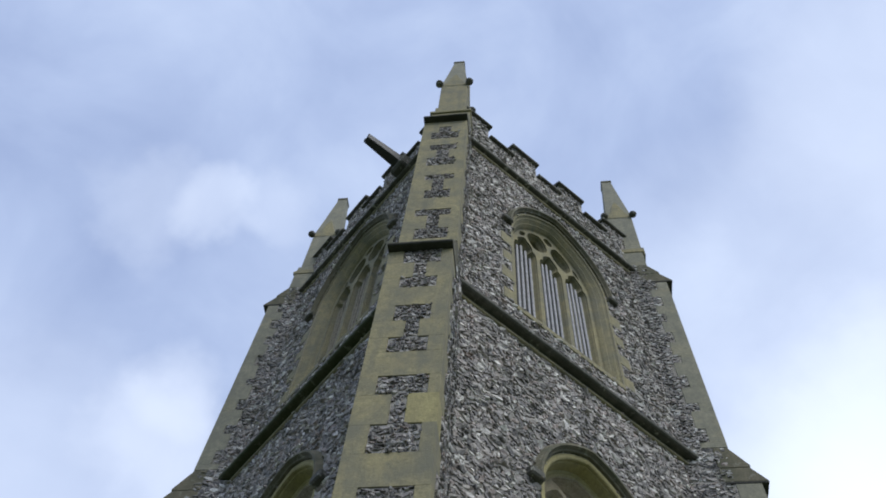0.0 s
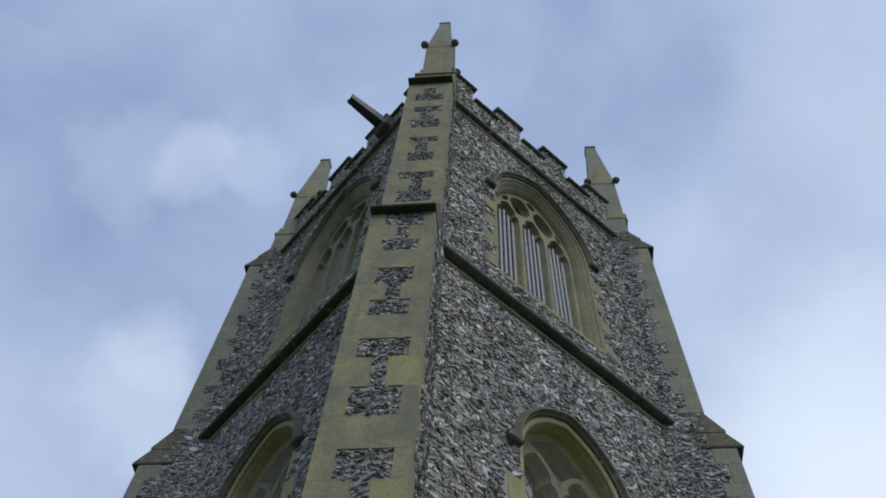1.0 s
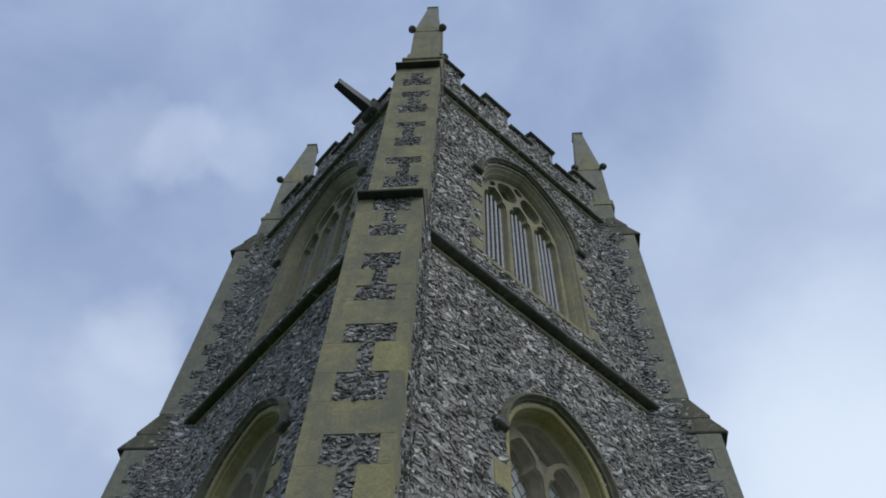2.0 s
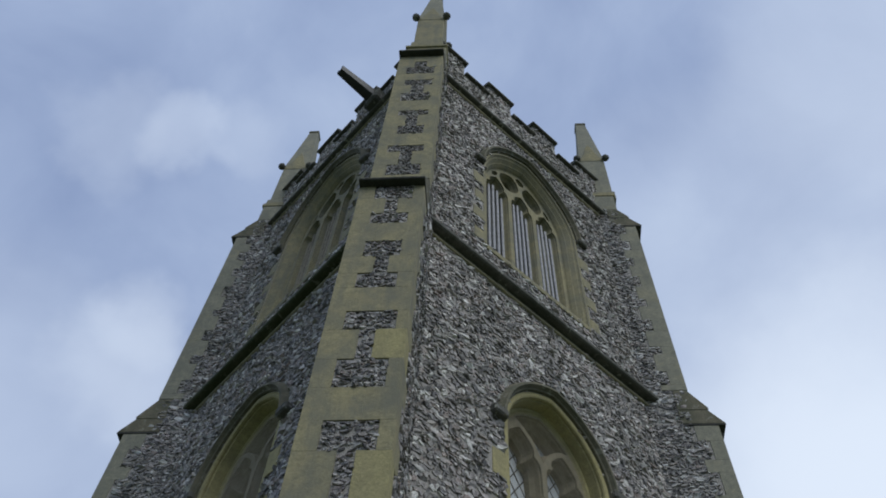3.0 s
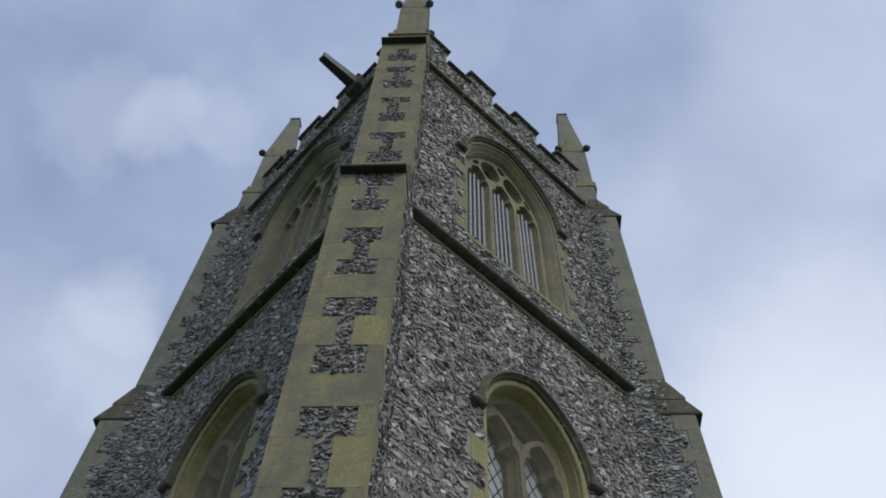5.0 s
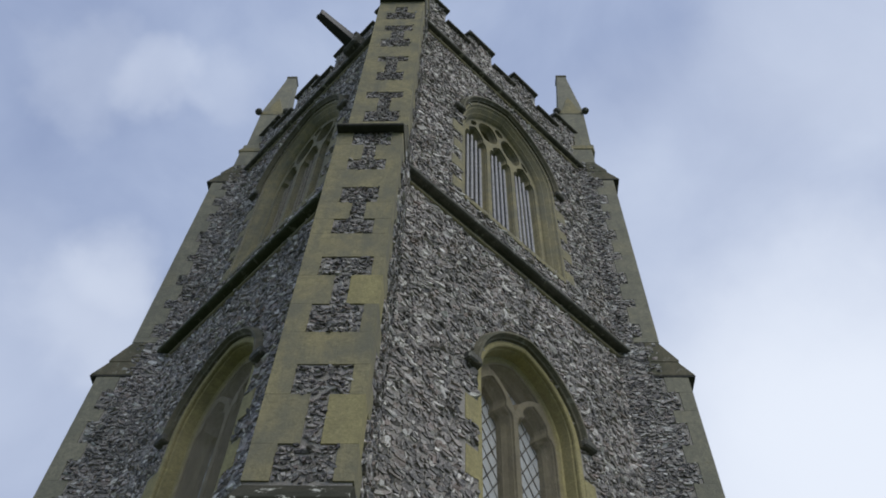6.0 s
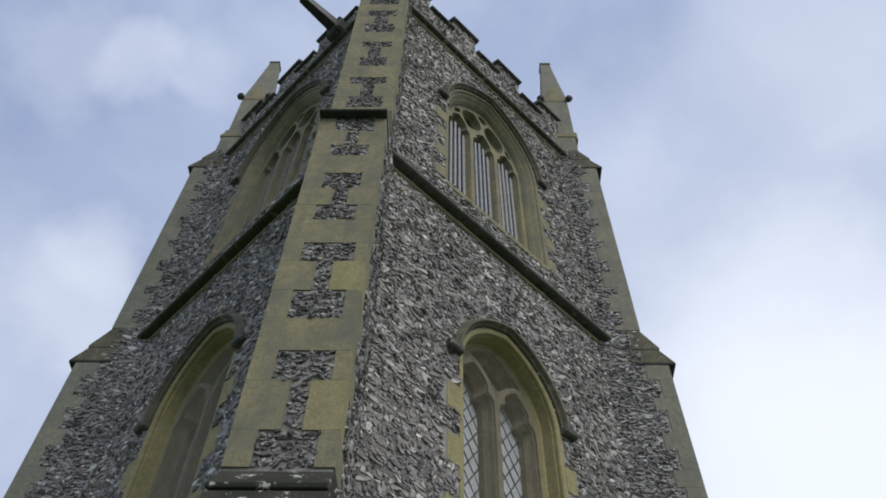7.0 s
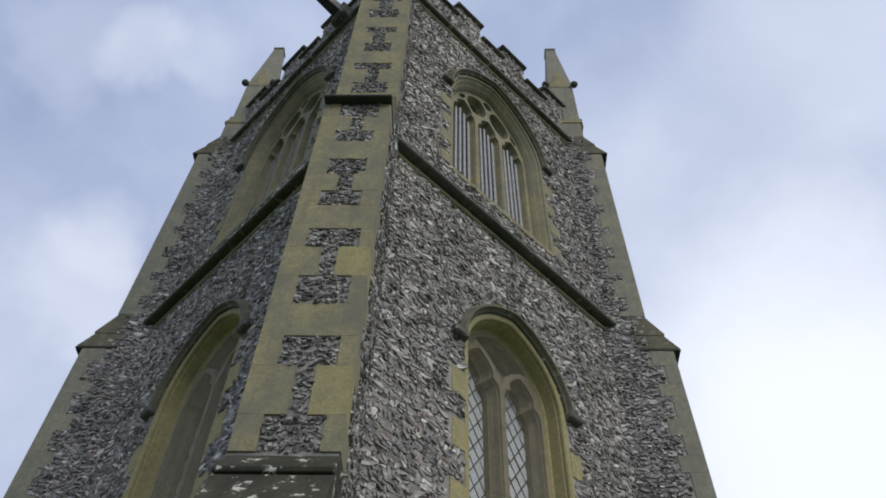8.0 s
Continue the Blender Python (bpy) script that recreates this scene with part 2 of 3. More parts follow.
def arch(a, spring, rise, n=14):
    """Points of a pointed arch from its left springing over the apex to its right one."""
    rad = (a * a + rise * rise) / (2 * a)
    top = math.atan2(rise, rad - a)
    left = [(rad - a - rad * math.cos(top * i / n), spring + rad * math.sin(top * i / n)) for i in range(n + 1)]
    return left + [(-x, z) for x, z in left[-2::-1]]


def opening(a, spring, rise, sill, n=14):
    return arch(a, spring, rise, n) + [(a, sill), (-a, sill)]


def sweep(path, profile, closed_ends=True):
    """Draws a profile of (outward, y) along a path in the x-z plane."""
    bm = bmesh.new()
    rings = []
    for i, (x, z) in enumerate(path):
        (xa, za), (xb, zb) = path[max(0, i - 1)], path[min(len(path) - 1, i + 1)]
        if 0 < i < len(path) - 1:
            d1, d2 = Vector((x - xa, z - za)).normalized(), Vector((xb - x, zb - z)).normalized()
            t = (d1 + d2).normalized()
            stretch = 1 / max(0.5, t.dot(d1))
        else:
            t, stretch = Vector((xb - xa, zb - za)).normalized(), 1
        nx, nz = -t.y * stretch, t.x * stretch
        rings.append([bm.verts.new((x + nx * o, y, z + nz * o)) for o, y in profile])
    n = len(profile)
    for r, s in zip(rings, rings[1:]):
        for i in range(n):
            bm.faces.new((r[i], r[(i + 1) % n], s[(i + 1) % n], s[i]))
    if closed_ends:
        bm.faces.new(rings[0][::-1])
        bm.faces.new(rings[-1])
    bmesh.ops.recalc_face_normals(bm, faces=bm.faces[:])
    return bm


# ---------------------------------------------------------------- flints
def flint_shapes(cx, cz, lx, lz, depth, seed, sides=7):
    """Vertices and faces of many low knapped stones about the centres cx, cz in the x-z plane; they stand out to -y."""
    rng = np.random.default_rng(seed)
    n = len(cx)
    ang = (np.arange(sides)[None, :] + rng.uniform(-0.38, 0.38, (n, sides))) * 2 * np.pi / sides
    rad = rng.uniform(0.70, 1.22, (n, sides))
    tilt = rng.normal(0, 0.38, n)[:, None]
    px, pz = np.cos(ang) * rad * lx[:, None] / 2, np.sin(ang) * rad * lz[:, None] / 2
    rx, rz = px * np.cos(tilt) - pz * np.sin(tilt), px * np.sin(tilt) + pz * np.cos(tilt)
    slope_x, slope_z = rng.normal(0, 0.20, (n, 1)), rng.normal(0, 0.30, (n, 1))
    shrink = rng.uniform(0.74, 0.97, (n, sides))
    base = np.stack([cx[:, None] + rx, np.full_like(rx, 0.012), cz[:, None] + rz], -1)
    top_y = -(depth[:, None] * rng.uniform(0.55, 1.0, (n, sides)) + rx * slope_x + rz * slope_z)
    top = np.stack([cx[:, None] + rx * shrink, np.minimum(top_y, -0.002), cz[:, None] + rz * shrink], -1)
    peak = np.stack([cx + rng.normal(0, 0.16, n) * lx, -depth * rng.uniform(0.6, 1.1, n), cz + rng.normal(0, 0.16, n) * lz], -1)[:, None, :]
    verts = np.concatenate([base, top, peak], 1).reshape(-1, 3)
    k = 2 * sides + 1
    i = np.arange(sides)
    j = (i + 1) % sides
    quads = np.stack([i, j, sides + j, sides + i], 1)
    tris = np.stack([sides + i, sides + j, np.full(sides, 2 * sides)], 1)
    off = (np.arange(n) * k)[:, None, None]
    return verts, (quads[None] + off).reshape(-1, 4), (tris[None] + off).reshape(-1, 3)


def field(x0, x1, z0, z1, inside, seed, size=1.0):
    """Centres and sizes of flints laid in rough courses over a rectangle."""
    rng = np.random.default_rng(seed)
    out = []
    z = z0 + 0.03
    while z < z1 - 0.02:
        row = rng.uniform(0.046, 0.066) * size
        x = x0 + rng.uniform(0, 0.06)
        while x < x1 - 0.02:
            w = rng.choice([0.045, 0.07, 0.10, 0.14, 0.20], p=[0.25, 0.28, 0.23, 0.15, 0.09]) * rng.uniform(0.85, 1.15) * size
            cx, cz = x + w / 2, z + rng.normal(0, 0.015)
            if cx + w * 0.3 < x1 and inside(cx, cz):
                out.append((cx, cz, w * 1.12, row * rng.uniform(0.85, 1.85), rng.uniform(0.010, 0.034)))
            x += w
        z += row
    return np.array(out)


def fast_mesh(name, verts, quads, tris):
    me = bpy.data.meshes.new(name)
    nq, nt_ = len(quads), len(tris)
    me.vertices.add(len(verts))
    me.vertices.foreach_set("co", verts.astype(np.float32).ravel())
    me.loops.add(nq * 4 + nt_ * 3)
    me.loops.foreach_set("vertex_index", np.concatenate([quads.ravel(), tris.ravel()]).astype(np.int32))
    me.polygons.add(nq + nt_)
    me.polygons.foreach_set("loop_start", np.concatenate([np.arange(nq) * 4, nq * 4 + np.arange(nt_) * 3]).astype(np.int32))
    me.update(calc_edges=True)
    me.validate()
    me.shade_flat()
    return me


def flintwork(parent, cells, seed, m=None, near=None, mat=None):
    """Joined flints on a parent; those for which near() holds become stones of their own."""
    if near is not None:
        flag = np.array([near(x, z) for x, z in cells[:, :2]])
        chosen = np.flatnonzero(flag)[:300]
        keep = np.ones(len(cells), bool)
        keep[chosen] = False
        singles, cells = cells[chosen], cells[keep]
        shapes = []
        for k in range(14):
            one = np.array([1.0])
            v, q, t = flint_shapes(one * 0, one * 0, one * 0.11, one * 0.075, one * 0.028, 900 + k)
            me = fast_mesh("flint", v, q, t)
            me.materials.append(FLINT_ONE)
            shapes.append(me)
        rng = np.random.default_rng(seed + 7)
        for x, z, lx, lz, dep in singles:
            ob = new("flint", shapes[rng.integers(14)])
            ob.parent = parent
            base = Matrix.LocRotScale((x, 0, z), None, (lx / 0.11, dep / 0.028, lz / 0.075))
            ob.matrix_basis = (m or Matrix()) @ base
    v, q, t = flint_shapes(*cells.T, seed)
    me = fast_mesh("flintwork", v, q, t)
    if m:
        me.transform(m)
    return tagged(mesh_object("flintwork", me, mat or FLINT, parent), kind="stuff")


# ---------------------------------------------------------------- plan
W = 6.0            # outer width of the tower
H = 0.432          # half width of a buttress
WALL = 0.85        # thickness of the walls
Z_STRING, Z_CORNICE, Z_PARAPET = 12.79, 19.34, 20.72
MERLON_TOP = 21.39
SOUTH = Matrix()
WEST = Matrix.Translation((0, W, 0)) @ Matrix.Rotation(radians(-90), 4, "Z")
# windows: centre of the opening, half width, springing, rise, sill
LOWER = dict(a=0.88, spring=9.72, rise=1.13, sill=5.2)
UPPER = dict(a=1.20, spring=16.7, rise=1.73, sill=13.8)
CENTRE = {"south": 2.98, "west": W - 2.87}


def in_arch(x, z, centre, w, grow, floor_drop=0.0):
    x = abs(x - centre)
    a, rise = w["a"] + grow, w["rise"] + grow * 1.25
    if x > a or z < w["sill"] - floor_drop:
        return False
    if z < w["spring"]:
        return True
    rad = (a * a + rise * rise) / (2 * a)
    return (x + rad - a) ** 2 + (z - w["spring"]) ** 2 < rad * rad


# ---------------------------------------------------------------- ground
bm = bmesh.new()
bmesh.ops.create_grid(bm, x_segments=40, y_segments=40, size=1500)
tagged(part("ground", bm, GRASS), "short green churchyard grass round the tower", "ground", kind="structure")


# ---------------------------------------------------------------- walls
def jamb_blocks(w):
    """Bonded jamb stones beside an opening: (z0, z1, reach)."""
    if w is LOWER:
        return [(5.35, 5.75, 0.22), (6.25, 6.66, 0.20), (7.10, 7.50, 0.23), (7.95, 8.38, 0.20), (8.76, 9.18, 0.21)]
    rng = random.Random(int(w["sill"] * 10))
    z, out, long = w["sill"], [], True
    while z < w["spring"] - 0.15:
        h = rng.uniform(0.30, 0.42)
        if long:
            out.append((z, min(z + h, w["spring"]), 0.20 + rng.uniform(-0.03, 0.05)))
        z += h
        long = not long
    return out


def wall(name, place, centre, seed, label):
    loops = [[(0.0, 0.0), (W, 0.0), (W, Z_CORNICE + 0.15), (0.0, Z_CORNICE + 0.15)]]
    for w in (LOWER, UPPER):
        loops.append([(x + centre, z) for x, z in opening(w["a"] + 0.02, w["spring"], w["rise"] + 0.025, w["sill"] - 0.01)])
    # two bodies meet at the corner without sharing a face
    x1 = W if name == "wall_south" else W - WALL
    loops[0] = [(0.0, 0.0), (x1, 0.0), (x1, Z_CORNICE + 0.15), (0.0, Z_CORNICE + 0.15)]
    ob = plate(name, loops, 0.0, WALL, MORTAR)
    ob.matrix_world = place
    tagged(ob, label, "wall", kind="structure")
    blocks = {id(w): jamb_blocks(w) for w in (LOWER, UPPER)}

    def free(x, z):
        if not 0.56 < x < W - 0.56 or Z_STRING - 0.02 < z < Z_STRING + 0.30 or z > Z_CORNICE - 0.03:
            return False
        for w in (LOWER, UPPER):
            if in_arch(x, z, centre, w, 0.10, 0.03):
                return False
            for z0, z1, reach in blocks[id(w)]:
                if z0 - 0.02 < z < z1 + 0.02 and abs(x - centre) < w["a"] + reach + 0.125:
                    return False
        return True
    cells = field(0.5, W - 0.5, 0.25, Z_CORNICE, free, seed, 0.92)
    if name == "wall_south":
        near = lambda x, z: 0.6 < x < 2.0 and 7.2 < z < 9.2
    else:
        near = lambda x, z: 4.2 < x < 5.4 and 7.2 < z < 9.2
    flintwork(ob, cells, seed, near=near)
    return ob


wall_south = wall("wall_south", SOUTH, CENTRE["south"], 11, "grey knapped flint wall with pale lime mortar")
wall_west = wall("wall_west", WEST, CENTRE["west"], 23, "shaded grey flint wall with pale lime mortar")
for nm, (xa, xb, ya, yb) in (("wall_east", (W - WALL, W, WALL, W)), ("wall_north", (0.0, W - WALL, W - WALL, W))):
    ob = tagged(part(nm, box(xa, xb, ya, yb, 0, Z_CORNICE + 0.15), MORTAR), "plain flint and mortar wall of the tower", "wall", kind="structure")
    turn = Matrix.Translation((W, 0, 0)) @ Matrix.Rotation(radians(90), 4, "Z") if nm == "wall_east" else Matrix.Translation((W, W, 0)) @ Matrix.Rotation(radians(180), 4, "Z")
    flintwork(ob, field(0.56, W - 0.56, 0.25, Z_CORNICE, lambda x, z: True, 71, 1.6), 73, turn)
tagged(part("floor", box(WALL, W - WALL, WALL, W - WALL, 12.3, 12.6), INSIDE), "dark timber floor below the bell chamber", "floor", kind="structure")
tagged(part("roof", box(0.35, W - 0.35, 0.35, W - 0.35, Z_CORNICE + 0.2, Z_CORNICE + 0.35), LEAD), "flat lead roof behind the parapet", "roof", kind="structure")


# ---------------------------------------------------------------- string courses and cornices
def string_course(place, z, out, tall, label, mat):
    x0, x1 = 0.45, W - 0.45
    prof = [(0.02, z + tall + 0.08), (-0.02, z + tall + 0.08), (-out, z + 0.09), (-out, z + 0.02), (-out + 0.03, z), (-0.03, z - 0.005),
            (-0.03, z - 0.045), (0.02, z - 0.06)]
    ob = part("string_course", prism_x(prof, x0, x1, 0.006), mat)
    ob.matrix_world = place
    roll = [(0.01, z - 0.062), (-0.035, z - 0.066), (-0.055, z - 0.085), (-0.05, z - 0.11), (-0.02, z - 0.125), (0.01, z - 0.125)]
    part("roll_mould", prism_x(roll, x0 + 0.01, x1 - 0.01, 0.004), STONE, ob, "paler roll below the lip")
    return tagged(ob, label, "string course", kind="structure")


for place, mat in ((SOUTH, DARK), (WEST, GREEN)):
    string_course(place, Z_STRING + 0.03, 0.185, 0.17, "dark weathered stone string course with a rounded lower lip", mat)
    string_course(place, Z_CORNICE, 0.14, 0.16, "dark weathered stone cornice below the parapet", DARK)


# ---------------------------------------------------------------- parapets
def parapet(name, place, seed, full=True):
    root = tagged(new(name), "flint parapet with stone-coped battlements", "parapet", kind="structure")
    root.matrix_world = place
    zb = Z_CORNICE + 0.2
    spans = [(0.30, 1.125), (1.875, 2.625), (3.375, 4.125), (4.875, W - 0.30)]
    part("parapet_wall", box(0.31, W - 0.31, 0.01, 0.31, zb, Z_PARAPET), MORTAR, root)
    for a, b in spans:
        stone = part("merlon", box(a, b, 0.012, 0.308, Z_PARAPET - 0.02, MERLON_TOP), MORTAR, root)
        prof = [(-0.09, MERLON_TOP + 0.0), (-0.09, MERLON_TOP + 0.08), (0.16, MERLON_TOP + 0.2), (0.41, MERLON_TOP + 0.08), (0.41, MERLON_TOP + 0.0)]
        part("coping", prism_x(prof, a - 0.05, b + 0.05, 0.01), DARK, stone, "dark weathered coping stone")
    for (_, a), (b, _) in zip(spans, spans[1:]):
        prof = [(-0.09, Z_PARAPET + 0.0), (-0.09, Z_PARAPET + 0.07), (0.16, Z_PARAPET + 0.16), (0.41, Z_PARAPET + 0.07), (0.41, Z_PARAPET + 0.0)]
        part("coping", prism_x(prof, a + 0.003, b - 0.003, 0.01), DARK, root, "dark weathered coping stone")
    if full:
        ok = lambda x, z: z < Z_PARAPET - 0.02 or any(a + 0.05 < x < b - 0.05 for a, b in spans)
        flintwork(root, field(0.4, W - 0.4, zb + 0.05, MERLON_TOP, ok, seed), seed, Matrix.Translation((0, 0.012, 0)))
    return root


parapet("parapet_south", SOUTH, 31)
parapet("parapet_west", WEST, 37)
parapet("parapet_east", Matrix.Translation((W, 0, 0)) @ Matrix.Rotation(radians(90), 4, "Z"), 41, False)
parapet("parapet_north", Matrix.Translation((W, W, 0)) @ Matrix.Rotation(radians(180), 4, "Z"), 43, False)


# ---------------------------------------------------------------- diagonal buttresses
# (z0, z1, half width of the flint on the front; 0: stone right across)
STAGE3 = [(6.15, 6.54, 0.25), (6.54, 7.12, 0.085), (7.12, 7.51, 0.26), (7.51, 7.97, 0), (7.97, 8.41, 0.26), (8.41, 8.90, 0.085),
          (8.90, 9.24, 0.28), (9.24, 9.70, 0), (9.70, 10.01, 0.235), (10.01, 10.39, 0.085), (10.39, 10.74, 0.225), (10.74, 11.19, 0),
          (11.19, 11.46, 0.245), (11.46, 11.87, 0.085), (11.87, 12.24, 0.26)]
STAGE2 = [(13.10, 13.24, 0), (13.24, 13.60, 0.26), (13.60, 14.08, 0.10), (14.08, 14.32, 0.29), (14.32, 14.79, 0), (14.79, 15.13, 0.22), (15.13, 15.60, 0.10),
          (15.60, 15.82, 0.26), (15.82, 16.30, 0), (16.30, 16.67, 0.265), (16.67, 17.10, 0.12), (17.10, 17.38, 0.255), (17.38, 17.74, 0),
          (17.74, 18.10, 0.275), (18.10, 18.45, 0.12), (18.45, 18.76, 0)]
P1, P2, P3, P4 = 0.01, 0.307, 0.62, 0.90


def buttress():
    root = new("buttress")
    tagged(root, "stepped diagonal buttress of flint panels and yellow limestone quoins", "buttress", "corner buttresses of the tower")
    prof = [(-0.75, 0), (P4, 0), (P4, 5.3), (P3, 5.9), (P3, 12.2), (P2, 12.9), (P2, 18.75), (P1, 19.4), (P1, 20.32), (-0.75, 20.32)]
    part("core", prism_x(prof, -H, H), MORTAR, root)
    rng = random.Random(5)
    # weathered offsets, two courses each
    for ytop, ztop, ymid, zmid, ylow, zlow, mat in ((P3, 6.12, 0.82, 5.83, 1.03, 5.38, MOSSY), (P2, 13.07, 0.55, 12.64, 0.755, 12.28, WORN),
                                                    (P1, 19.58, 0.22, 19.22, 0.455, 18.83, WORN)):
        up = [(ytop - 0.25, ztop + 0.02), (ytop, ztop), (ymid + 0.015, zmid), (ymid + 0.01, zmid - 0.045), (ymid - 0.02, zmid - 0.05), (ytop - 0.25, zmid - 0.05)]
        lo = [(ytop - 0.25, zmid - 0.056), (ymid - 0.008, zmid - 0.054), (ylow, zlow), (ylow - 0.002, zlow - 0.018), (ylow - 0.03, zlow - 0.02), (ytop - 0.25, zlow - 0.02)]
        part("weathering_stone", prism_x(up, -H - 0.02, H + 0.02, 0.008), mat, root, "sloping weathered offset stone")
        course = part("weathering_stone", prism_x(lo, -H - 0.02, H + 0.02, 0.008), mat, root, "sloping weathered offset stone with a drip")
        # drip strip; its black colour paints the shade on the lip's underside
        dr = [(ytop - 0.25, zlow - 0.024), (ylow + 0.004, zlow - 0.024), (ylow + 0.002, zlow - 0.05), (ylow - 0.012, zlow - 0.06), (ytop - 0.25, zlow - 0.06)]
        part("drip", prism_x(dr, -H - 0.024, H + 0.024, 0.004), DRIP_SHADE, course, "drip below the offset, coloured black for its underside shade")
    # quoins
    panels = []
    low = []
    z = 0.0
    k = 0
    while z < 5.2:
        low.append((z, min(z + 0.45, 5.28), (0.25, 0.09, 0.25, 0)[k % 4]))
        z += 0.45
        k += 1
    for bands, front in ((low, P4), (STAGE3, P3), (STAGE2, P2)):
        for i, (z0, z1, half) in enumerate(bands):
            y_in = front - (0.20 if (i % 2) else 0.36) - rng.uniform(0, 0.06)
            f = front + 0.016
            sx = H + 0.012
            if half == 0:
                cut = rng.choice((-0.12, 0.1, 0.16))
                part("quoin", box(-sx, cut - 0.0004, y_in, f, z0 + 0.0003, z1 - 0.0003, 0.0010, 0.0010), STONE, root)
                part("quoin", box(cut + 0.0004, sx, y_in, f, z0 + 0.0003, z1 - 0.0003, 0.0010, 0.0010), STONE, root)
            else:
                shift = rng.uniform(-0.012, 0.012) - (0.030 if front == P3 else 0.018)
                renewed = front == P3 and z0 in (6.54, 8.41)
                part("quoin", box(-sx, -half + shift, y_in, f, z0 + 0.0003, z1 - 0.0003, 0.0010, 0.0010), CLEAN if renewed else STONE, root)
                part("quoin", box(half + shift, sx, y_in, f, z0 + 0.0003, z1 - 0.0003, 0.0010, 0.0010), STONE, root)
                panels.append((z0, z1, half, (front, shift)))
            panels.append((z0, z1, -1, (front, y_in)))
    # plain top stage and its ledge
    part("top_block", box(-H - 0.01, H + 0.01, -0.7, P1 + 0.012, 19.6, 20.30, 0.012), STONE, root)
    part("ledge", prism_x([(-0.75, 20.28), (P1 + 0.05, 20.28), (P1 + 0.06, 20.36), (P1 - 0.03, 20.46), (-0.75, 20.46)], -H - 0.03, H + 0.03, 0.01), STONE, root)
    # flint on the front panels and the two sides
    turn = Matrix.Rotation(radians(180), 4, "Z")
    for z0, z1, half, front in panels:
        if half > 0:
            front, shift = front
            cells = field(-half - 0.01 - shift, half + 0.01 - shift, z0, z1, lambda x, z: True, int(z0 * 100), 0.66)
            if len(cells):
                cells[:, 2:4] *= 0.92
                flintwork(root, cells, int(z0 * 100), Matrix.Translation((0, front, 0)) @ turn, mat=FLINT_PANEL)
    for sgn in (1, -1):
        cells = []
        for z0, z1, half, front in panels:
            if half == -1:
                c = field(-0.55, front[1] - 0.01, z0, z1 + 0.03, lambda x, z: True, int(z0 * 100) + sgn + 5, 0.84)
                if len(c):
                    cells.append(c)
        for za, zb, pr in ((12.30, 13.10, 0.25), (5.4, 6.15, 0.55), (18.7, 19.55, 0.0)):
            cells.append(field(-0.55, pr, za, zb, lambda x, z: True, int(za * 10) + sgn + 5))
        cells = np.concatenate(cells)
        if sgn > 0:
            m = Matrix.Translation((H, 0, 0)) @ Matrix.Rotation(radians(90), 4, "Z")
        else:
            m = Matrix.Translation((-H, 0, 0)) @ Matrix.Rotation(radians(-90), 4, "Z")
            cells[:, 0] *= -1
        flintwork(root, cells, 60 + sgn, m)
    return root


def corner(x, y, deg):
    return Matrix.Translation((x, y, 0)) @ Matrix.Rotation(radians(deg), 4, "Z")


CORNERS = [corner(0, 0, 135), corner(W, 0, 225), corner(0, W, 45), corner(W, W, 315)]
first = buttress()
first.matrix_basis = CORNERS[0]
for m in CORNERS[1:]:
    other = copy_thing(first, m)
    other["label"] = "stepped diagonal buttress of flint and grey lichened quoins"
    for o in other.children:
        if o.name.startswith("quoin") or o.name.startswith("top_block"):
            o.material_slots[0].link = "OBJECT"
            o.material_slots[0].material = GREYED
        elif o.name.startswith("flintwork"):
            o.material_slots[0].link = "OBJECT"
            o.material_slots[0].material = FLINT_FLANK


# ---------------------------------------------------------------- pinnacles
def square_rings(levels, bevel=0.012):
    """A square solid through (half width, height) levels."""
    bm = bmesh.new()
    rings = [[bm.verts.new((sx * hw, sy * hw, z)) for sx, sy in ((-1, -1), (1, -1), (1, 1), (-1, 1))] for hw, z in levels]
    for r, s in zip(rings, rings[1:]):
        for i in range(4):
            bm.faces.new((r[i], r[(i + 1) % 4], s[(i + 1) % 4], s[i]))
    bm.faces.new(rings[0][::-1])
    bm.faces.new(rings[-1])
    bmesh.ops.bevel(bm, geom=bm.edges[:], offset=bevel, segments=1, affect="EDGES")
    return bm


